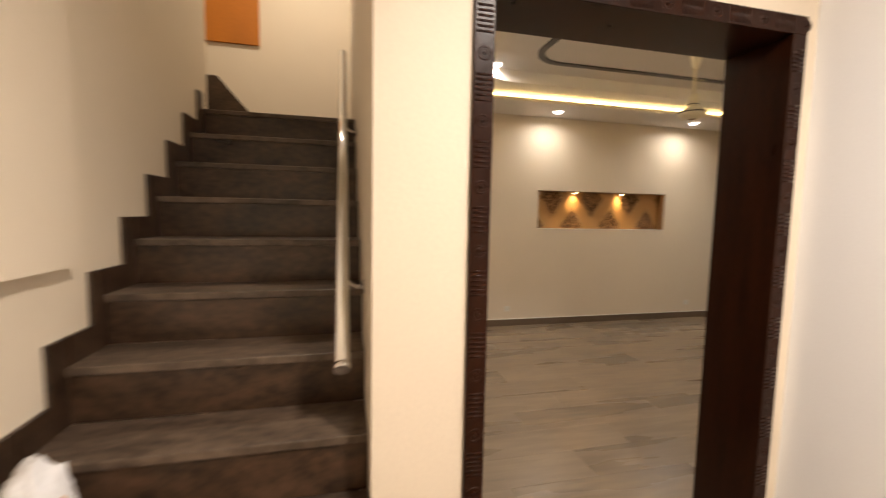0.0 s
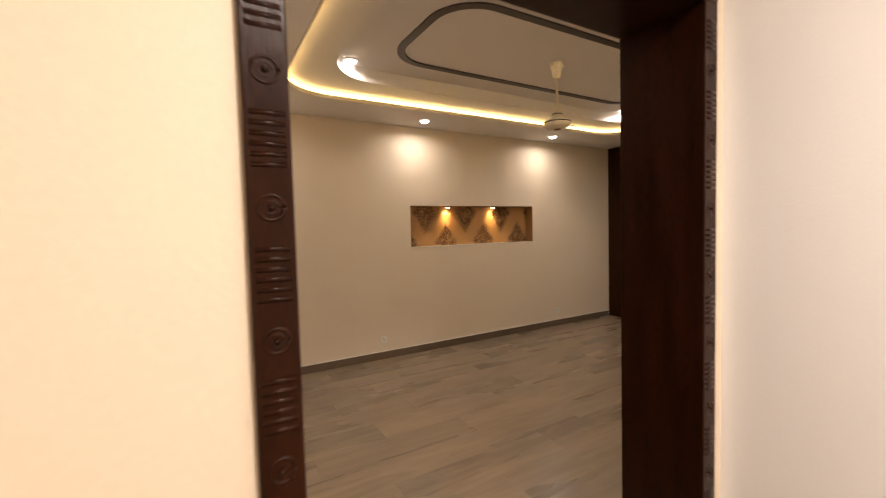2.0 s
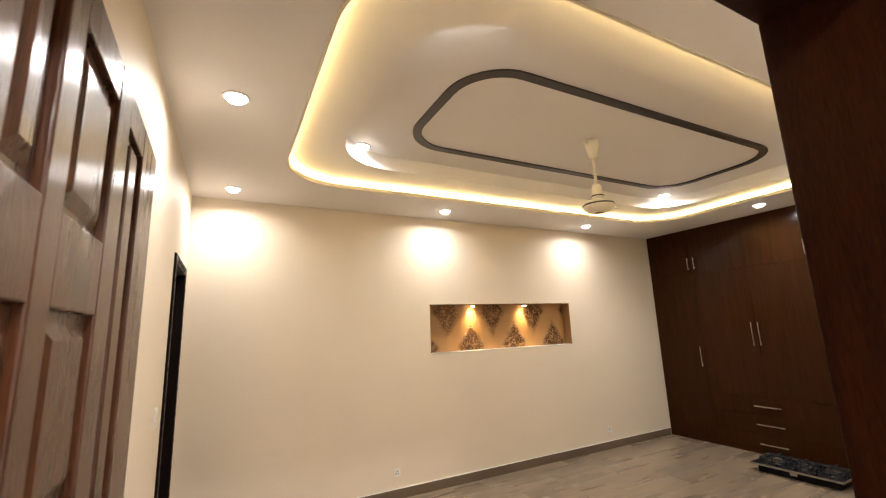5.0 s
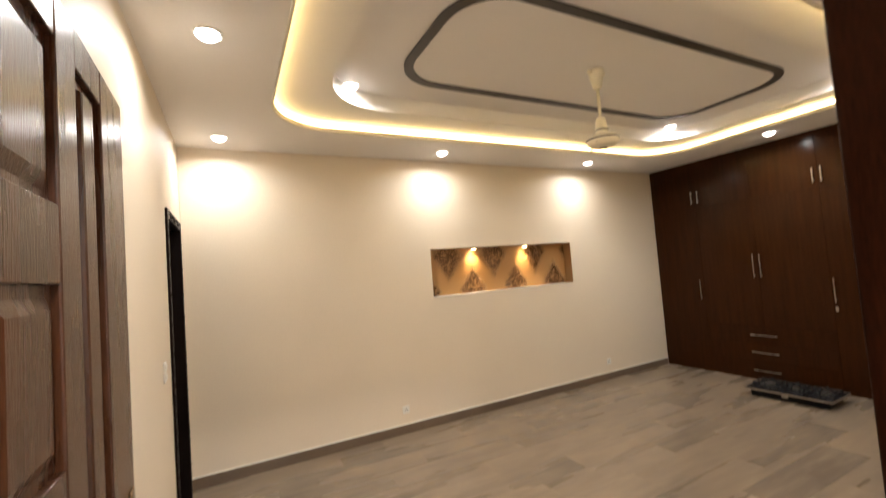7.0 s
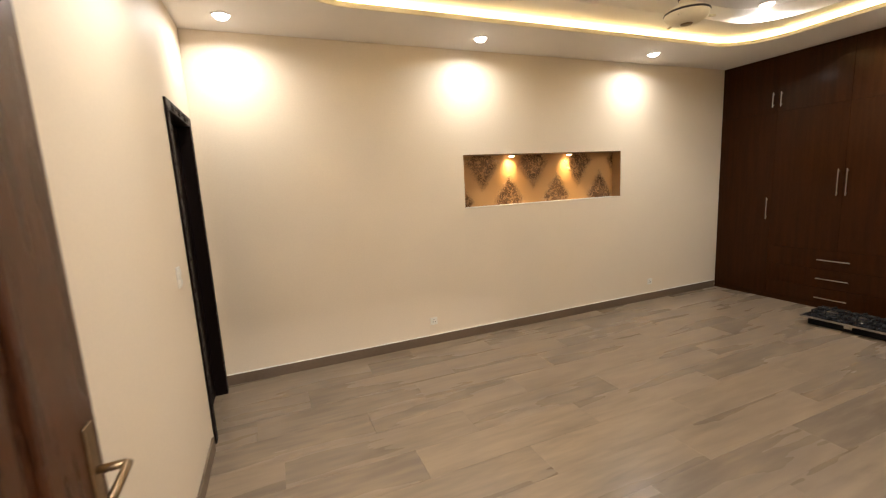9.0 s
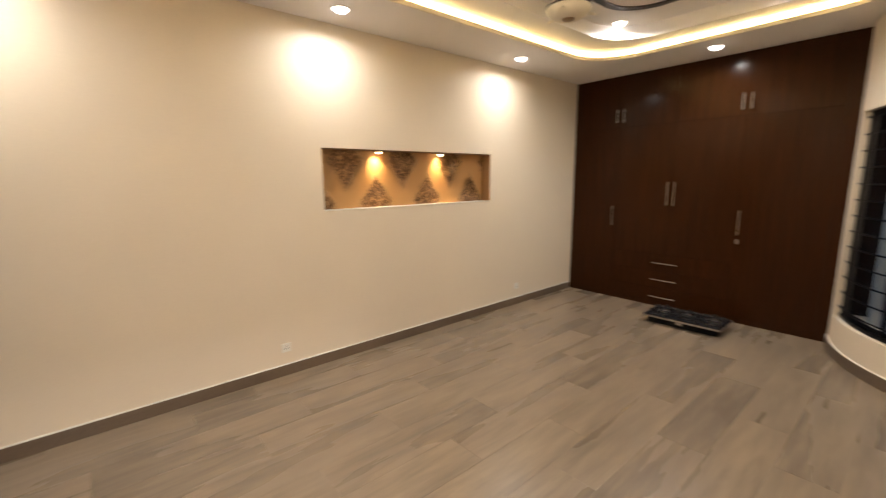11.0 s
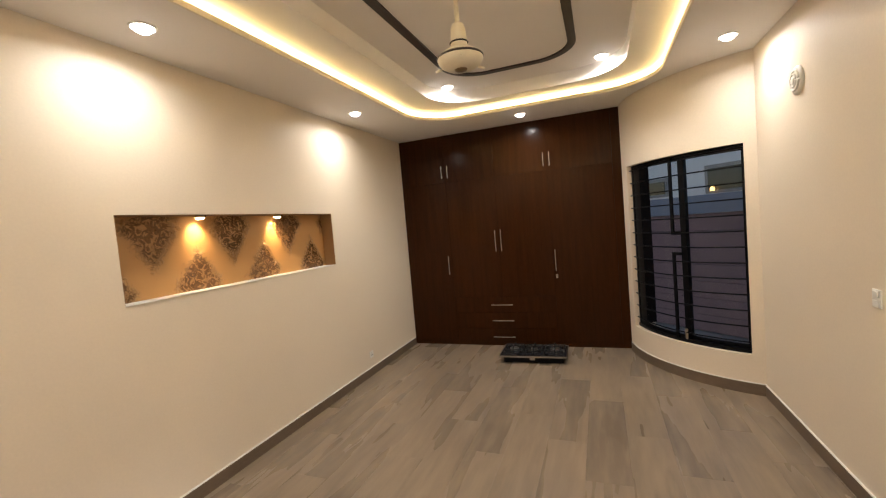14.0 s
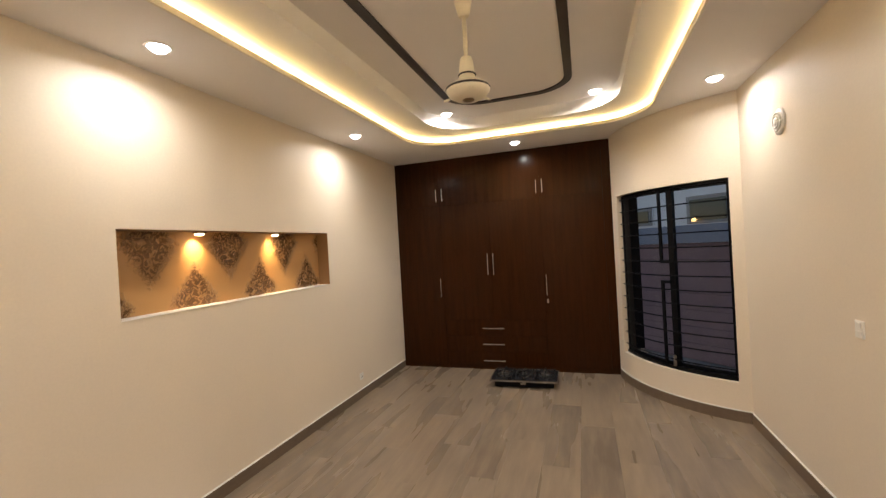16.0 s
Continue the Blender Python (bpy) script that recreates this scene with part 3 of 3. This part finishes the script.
for z0, z1, zc in ((1.385, WZ1 - 0.01, 1.385), (WZ0 + 0.02, 1.215, 1.185)):
    arc_part("grille_upright", [(130.6, 131.7, RAD - 0.046, RAD - 0.028, z0, z1), (131.7, 134.5, RAD - 0.046, RAD - 0.028, zc, zc + 0.03)], M_BLACK, n=2)
part("latch", boxes((-0.02, 0.02, -0.012, 0.012, -0.05, 0.05), bevel=0.003), M_BRUSH, win).matrix_local = win.matrix_world.inverted() @ Matrix.Translation(on_arc(134.6, RAD - 0.045, 0.42))

# ---- outside the window ----
structure("ground", boxes((6.2, 200, -200, 200, -0.62, -0.5), (-200, 6.2, -200, -3, -0.62, -0.5), (1.94, 6.2, -3, 1.26, -0.62, -0.5)), M_PAVE, "concrete paving outside", "ground")
bwall = thing("boundary_wall", (8.4, -1.5, -0.2), "plastered boundary wall with horizontal joints and coping", "wall")
WALLM = pose(7.6, -0.56, -0.484, 0, 0, -42)
bwall.matrix_world = WALLM
bpy.context.view_layer.update()
for k in range(7):
    local("course", boxes((-0.1, 0.1, -5, 6.5, k * 0.283 + 0.004, k * 0.283 + 0.279), bevel=0.004), M_OUTWALL, bwall)
local("coping", boxes((-0.16, 0.16, -5, 6.5, 1.985, 2.284), bevel=0.01), M_BLUE, bwall, "blue-grey painted coping band")
house = thing("neighbour_house", pose(12.5, -5.2, -0.2, 0, 0, -42), "white rendered neighbouring house", "house")
local("wall", boxes((0, 4, -7, 15, -0.3, 6.2)), M_HOUSE, house)
local("roof", boxes((-0.3, 4.3, -7.3, 15.3, 6.2, 6.4)), M_PAVE, house)
for y, y1, z, z1 in ((5.0, 6.35, 2.15, 3.05), (7.6, 8.9, 2.2, 2.85), (-1.5, 0.5, 2.2, 3.2)):
    w = local("window", boxes((-0.05, -0.002, y, y1, z, z1), bevel=0.01), M_PAVE, house, "dark window with a grey surround")
    local("pane", boxes((-0.07, -0.052, y + 0.12, y1 - 0.12, z + 0.1, z1 - 0.12)), M_GLASSTOP, w)
lampo = thing("porch_lamp", pose(12.5, -5.2, -0.2, 0, 0, -42) @ Matrix.Translation((-0.2, 6.04, 2.28)), "glowing amber porch lamp on the neighbouring house", "lamp")
local("shade", lathe([(0.065, -0.05), (0.06, 0.02), (0.02, 0.09)], 16), G_PORCH, lampo)
local("bracket", boxes((0.0, 0.2, -0.02, 0.02, 0.08, 0.12), bevel=0.004), M_BLACK, lampo)

# ---- ceiling fixtures ----


def downlight():
    d = thing("downlight", (0, 0, 0), "round white recessed ceiling downlight, switched on", "downlight", "ceiling downlights")
    bm = bmesh.new()
    o = [(0.068 * math.cos(2 * math.pi * k / 32), 0.068 * math.sin(2 * math.pi * k / 32)) for k in range(32)]
    i = [(0.058 * math.cos(2 * math.pi * k / 32), 0.058 * math.sin(2 * math.pi * k / 32)) for k in range(32)]
    ring(o, i, -0.008, 0.0, bm)
    local("rim", bm, M_PLASTIC, d)
    # deep dome: the round bloom of the light is put into the shape
    local("diffuser", lathe([(0.010, -0.034), (0.026, -0.031), (0.040, -0.023), (0.050, -0.012), (0.0545, -0.001)], 32), G_DOWN, d, "glowing white diffuser")
    return d


first = downlight()
for k, (x, y, z) in enumerate(DOWNLIGHTS):
    if k:
        copy_thing(first, Matrix.Translation((x, y, z)))
first.matrix_world = Matrix.Translation(DOWNLIGHTS[0])

fan = thing("ceiling_fan", (3.26, 3.41, TOP), "ivory ceiling fan motor on a rod, without blades", "ceiling fan")
local("canopy", lathe([(0.026, -0.15), (0.034, -0.13), (0.05, -0.06), (0.058, -0.02), (0.05, 0.0)]), M_FAN, fan)
local("hook_bracket", boxes((-0.085, 0.085, -0.014, 0.014, -0.036, -0.012), bevel=0.004), M_FAN, fan)
local("rod", lathe([(0.0125, -0.47), (0.0125, -0.12)], 16), M_FAN, fan)
local("lower_cup", lathe([(0.046, -0.50), (0.043, -0.46), (0.038, -0.40), (0.030, -0.375), (0.016, -0.37)]), M_FAN, fan)
local("cup_rim", lathe([(0.0475, -0.474), (0.050, -0.470), (0.0475, -0.466)], 28), M_IRON, fan, "dark slot round the cup")
local("motor", lathe([(0.035, -0.606), (0.075, -0.600), (0.103, -0.584), (0.118, -0.564), (0.121, -0.548), (0.112, -0.532), (0.078, -0.512), (0.045, -0.498)]), M_FAN, fan)
local("motor_band", lathe([(0.1205, -0.552), (0.1245, -0.546), (0.1205, -0.540)]), M_STRIP, fan, "dark band round the motor")
local("badge", lathe([(0.012, -0.613), (0.030, -0.611), (0.034, -0.606)], 24), M_BRASS, fan, "round dark brass badge under the motor")
for k in range(3):
    a = radians(200 + 120 * k)
    local("blade_stub", tube([(0.115 * math.cos(a), 0.115 * math.sin(a), -0.578), (0.15 * math.cos(a), 0.15 * math.sin(a), -0.582)], 0.007, 8), M_FAN, fan)

# ---- niche spotlights ----


def niche_spot(x):
    s = thing("niche_spotlight", (x, Y1 + 0.06, NZ1 - 0.005), "small chrome spotlight under the niche head, shining warm", "spotlight", "niche spotlights")
    local("rim", lathe([(0.036, -0.016), (0.044, -0.008), (0.042, 0.0)], 24), M_CHROME, s)
    local("bulb", lathe([(0.012, -0.028), (0.026, -0.024), (0.030, -0.0165)], 20), G_SPOT, s, "glowing warm bulb")
    data = bpy.data.lights.new("niche_lamp", "SPOT")
    data.energy, data.color, data.spot_size, data.spot_blend, data.shadow_soft_size = SPOT_WATTS * 9, WARM, radians(100), 0.9, 0.02
    new("niche_lamp", data).matrix_world = look((x, Y1 + 0.07, NZ1 - 0.034), (x + 0.005, Y1 + 0.135, NZ1 - 0.15))


for x in (3.275, 4.035):
    niche_spot(x)

# ---- wall fittings ----


def socket(name, x, y, z, rz, label, w=0.075, h=0.075, keys=0):
    s = thing(name, pose(x, y, z, 0, 0, rz), label, "socket" if not keys else "switch")
    local("plate", boxes((-w / 2, w / 2, -0.008, 0, -h / 2, h / 2), bevel=0.002), M_PLASTIC, s)
    if keys:
        for k in range(keys):
            c = (k - (keys - 1) / 2) * h / keys
            local("rocker", boxes((-w * 0.3, w * 0.3, -0.014, -0.0082, c - 0.016, c + 0.016), bevel=0.002), M_PLASTIC, s)
    else:
        bm = bmesh.new()
        for dx, dz in ((-0.012, -0.008), (0.012, -0.008), (0, 0.012)):
            box(bm, dx - 0.003, dx + 0.003, -0.0095, -0.0082, dz - 0.005, dz + 0.005)
        local("pin_hole", bm, M_BLACK, s)
    return s


socket("wall_socket", 2.265, Y1, 0.233, 0, "white plastic wall socket low on the cream wall")
socket("wall_socket", 5.25, Y1, 0.233, 0, "white plastic wall socket low on the cream wall")
socket("light_switch", 3.713, Y0, 1.134, 180, "white plastic switch plate with two rockers", 0.07, 0.09, 2)
socket("light_switch", X0, 4.16, 1.18, 90, "white plastic switch plate beside the small door", 0.075, 0.115, 2)
vent = thing("wall_vent", pose(4.48, Y0, 2.40, 90, 0, 180), "round white plastic vent high on the wall", "vent")
local("flange", lathe([(0.092, 0.0), (0.092, 0.006), (0.075, 0.016)], 32), M_PLASTIC, vent)
for r, z in ((0.062, 0.020), (0.040, 0.026)):
    local("louvre", tube([(r * math.cos(2 * math.pi * k / 28), r * math.sin(2 * math.pi * k / 28), z) for k in range(29)], 0.007, 8), M_PLASTIC, vent)
local("hub", lathe([(0.03, 0.012), (0.028, 0.03), (0.012, 0.034)], 20), M_PLASTIC, vent)

# ---- hob on the floor ----
hob = thing("gas_hob", pose(6.02, 3.60, FLOOR, 0, 0, 2), "black glass gas hob with three burners on the floor", "gas hob")
HW, HD = 0.38, 0.215
local("body", boxes((-HD + 0.05, HD - 0.05, -HW + 0.04, HW - 0.04, 0.0, 0.081), bevel=0.006), M_BLACK, hob)
local("glass_top", boxes((-HD, HD, -HW, HW, 0.082, 0.090), bevel=0.002), M_GLASSTOP, hob, "black glass top")
local("edge_trim", boxes((-HD - 0.006, -HD - 0.0005, -HW, HW, 0.076, 0.094), (HD + 0.0005, HD + 0.006, -HW, HW, 0.076, 0.094), (-HD - 0.006, HD + 0.006, -HW - 0.006, -HW - 0.0005, 0.076, 0.094),
                         (-HD - 0.006, HD + 0.006, HW + 0.0005, HW + 0.006, 0.076, 0.094)), M_BRUSH, hob, "brushed steel edge")
for y, r in ((-0.24, 0.055), (0.0, 0.04), (0.24, 0.055)):
    m = Matrix.Translation((0.03, y, 0))
    local("drip_ring", lathe([(r + 0.035, 0.0905), (r + 0.03, 0.095), (r + 0.01, 0.093)], 28, None, m), M_IRON, hob, "black enamel drip ring")
    local("burner", lathe([(r, 0.093), (r, 0.111), (r * 0.8, 0.118), (r * 0.3, 0.120)], 24, None, m), M_BRUSH, hob, "steel burner cap")
    bm = bmesh.new()
    for dx, dy in ((1, 0), (-1, 0), (0, 1), (0, -1)):
        e = r + 0.05
        tube([m @ Vector((dx * e, dy * e, 0.0905)), m @ Vector((dx * e, dy * e, 0.142)), m @ Vector((dx * 0.02, dy * 0.02, 0.142))], 0.009, 6, bm)
    e = r + 0.052
    tube([m @ Vector((e * sx, e * sy, 0.128)) for sx, sy in ((1, 1), (-1, 1), (-1, -1), (1, -1), (1, 1))], 0.005, 6, bm)
    for sx, sy in ((1, 1), (-1, 1), (-1, -1), (1, -1)):
        tube([m @ Vector((e * sx, e * sy, 0.0905)), m @ Vector((e * sx, e * sy, 0.130))], 0.009, 6, bm)
    local("pan_support", bm, M_IRON, hob, "black cast iron pan support")
for y in (-0.16, 0.0, 0.16):
    local("knob", lathe([(0.02, 0.0905), (0.018, 0.111), (0.012, 0.113)], 18, None, Matrix.Translation((-0.17, y, 0))), M_BLACK, hob)
local("pipe_bracket", boxes((-HD - 0.012, -HD - 0.0065, -0.03, 0.03, 0.05, 0.075), bevel=0.002), M_BRUSH, hob)

# ---- stairs ----
stairs = thing("stairs", (-0.37, 0.65, 0), "dark brown granite stairs rising between cream walls", "stairs", kind="structure")
RISE, GO, SY = 0.2, 0.25, 0.65
SXL, SXR = -0.868, 0.128
for k in range(11):
    z, y = RISE * (k + 1), SY + GO * k
    deep = GO + 0.012 if k < 10 else 2.04
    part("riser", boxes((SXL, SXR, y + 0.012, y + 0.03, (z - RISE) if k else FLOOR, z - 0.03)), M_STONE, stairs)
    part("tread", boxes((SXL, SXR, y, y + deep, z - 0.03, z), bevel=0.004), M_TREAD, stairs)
    if k < 10:
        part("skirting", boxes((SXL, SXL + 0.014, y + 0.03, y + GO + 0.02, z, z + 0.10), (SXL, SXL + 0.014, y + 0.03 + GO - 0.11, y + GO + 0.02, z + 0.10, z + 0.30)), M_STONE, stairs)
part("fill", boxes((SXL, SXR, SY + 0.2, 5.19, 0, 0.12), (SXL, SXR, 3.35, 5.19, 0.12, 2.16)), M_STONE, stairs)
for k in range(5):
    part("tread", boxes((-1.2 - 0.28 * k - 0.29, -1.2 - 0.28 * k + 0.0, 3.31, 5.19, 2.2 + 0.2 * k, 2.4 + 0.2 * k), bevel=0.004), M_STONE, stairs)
bm = bmesh.new()
f = bm.faces.new([bm.verts.new(p) for p in ((-0.80, 5.185, 2.2), (-0.80, 5.185, 2.42), (-1.30, 5.185, 3.0), (-1.75, 5.185, 3.0), (-1.75, 5.185, 2.2))])
ext = bmesh.ops.extrude_face_region(bm, geom=[f])
bmesh.ops.translate(bm, vec=(0, 0.014, 0), verts=[v for v in ext["geom"] if isinstance(v, bmesh.types.BMVert)])
part("skirting", bm, M_STONE, stairs)

rail = thing("handrail", (0.044, 1.39, 1.03), "polished steel tube handrail on the stair wall", "handrail")
RY0, RZ0, SL = 1.385, 1.045, 0.8
part("rail", tube([(0.044, RY0, RZ0), (0.044, RY0 + 2.2, RZ0 + 2.2 * SL)], 0.0255, 20), M_CHROME, rail)
part("end_cap", tube([(0.044, RY0 - 0.012, RZ0 - 0.0096), (0.044, RY0 + 0.004, RZ0 + 0.0032)], 0.0285, 20), M_CHROME, rail)
for y in (1.75, 2.75):
    z = RZ0 + (y - RY0) * SL
    br = part("bracket", tube([(0.044, y, z - 0.02), (0.055, y, z - 0.075), (0.09, y, z - 0.10), (0.122, y, z - 0.10)], 0.008, 10), M_CHROME, rail)
    part("rosette", lathe([(0.03, 0.0), (0.028, 0.006), (0.012, 0.01)], 20, None, pose(0.1295, y, z - 0.10, 0, -90, 0)), M_CHROME, br)

pic = thing("wall_picture", (-1.16, 5.2, 3.3), "plain orange canvas on the wall above the landing", "picture")
part("canvas", boxes((-1.472, -0.856, 5.17, 5.1995, 3.355, 4.3), bevel=0.004), M_ORANGE, pic)

bag = thing("plastic_bag", (-0.76, 1.28, 0.6), "crumpled white plastic bag with peach cloth on a stair", "bag")


def crumple(r, h, seed, base):
    bm = bmesh.new()
    bmesh.ops.create_icosphere(bm, subdivisions=4, radius=1)
    for v in bm.verts:
        k = 1 + 0.28 * noise.noise(v.co * 2.3 + Vector((seed, 0, 0))) + 0.10 * noise.noise(v.co * 7)
        v.co = Vector((v.co.x * r * k, v.co.y * r * k, max(-0.9, v.co.z) * h * k + 0.9 * h)) + Vector(base)
        v.co.z = max(v.co.z, base[2])
    for f in bm.faces:
        f.smooth = True
    return bm


part("bag", crumple(0.072, 0.15, 3, (-0.72, 1.27, 0.6)), M_BAG, bag)
part("cloth", crumple(0.06, 0.10, 8, (-0.665, 1.235, 0.6)), M_PEACH, bag, "peach cloth at the mouth")

# ---- floor tiles ----
TW, TL = 0.28, 1.20
shared = {}
row = 0
y = Y0 - 0.26
while y < Y1 - 0.002:
    y1 = min(y + TW, Y1)
    x = X0 - TL * (0.0, 0.62, 0.31, 0.85, 0.48)[row % 5] - 0.2
    while x < XW + 0.03:
        x0, x1 = max(x, 0.14), min(x + TL, 6.59)
        yy0 = y
        if x1 - x0 > 0.03:
            key = (round(x1 - x0, 3), round(y1 - yy0, 3))
            if key not in shared:
                bm = boxes((0, key[0] - 0.0011, 0, key[1] - 0.0011, -0.008, 0.0))
                me = bpy.data.meshes.new("tile")
                bm.to_mesh(me)
                bm.free()
                me.materials.append(M_FLOOR)
                shared[key] = me
            ob = new("tile", shared[key])
            ob.parent = floor
            ob.location = (x0, yy0, FLOOR)
        x += TL
    y += TW
    row += 1
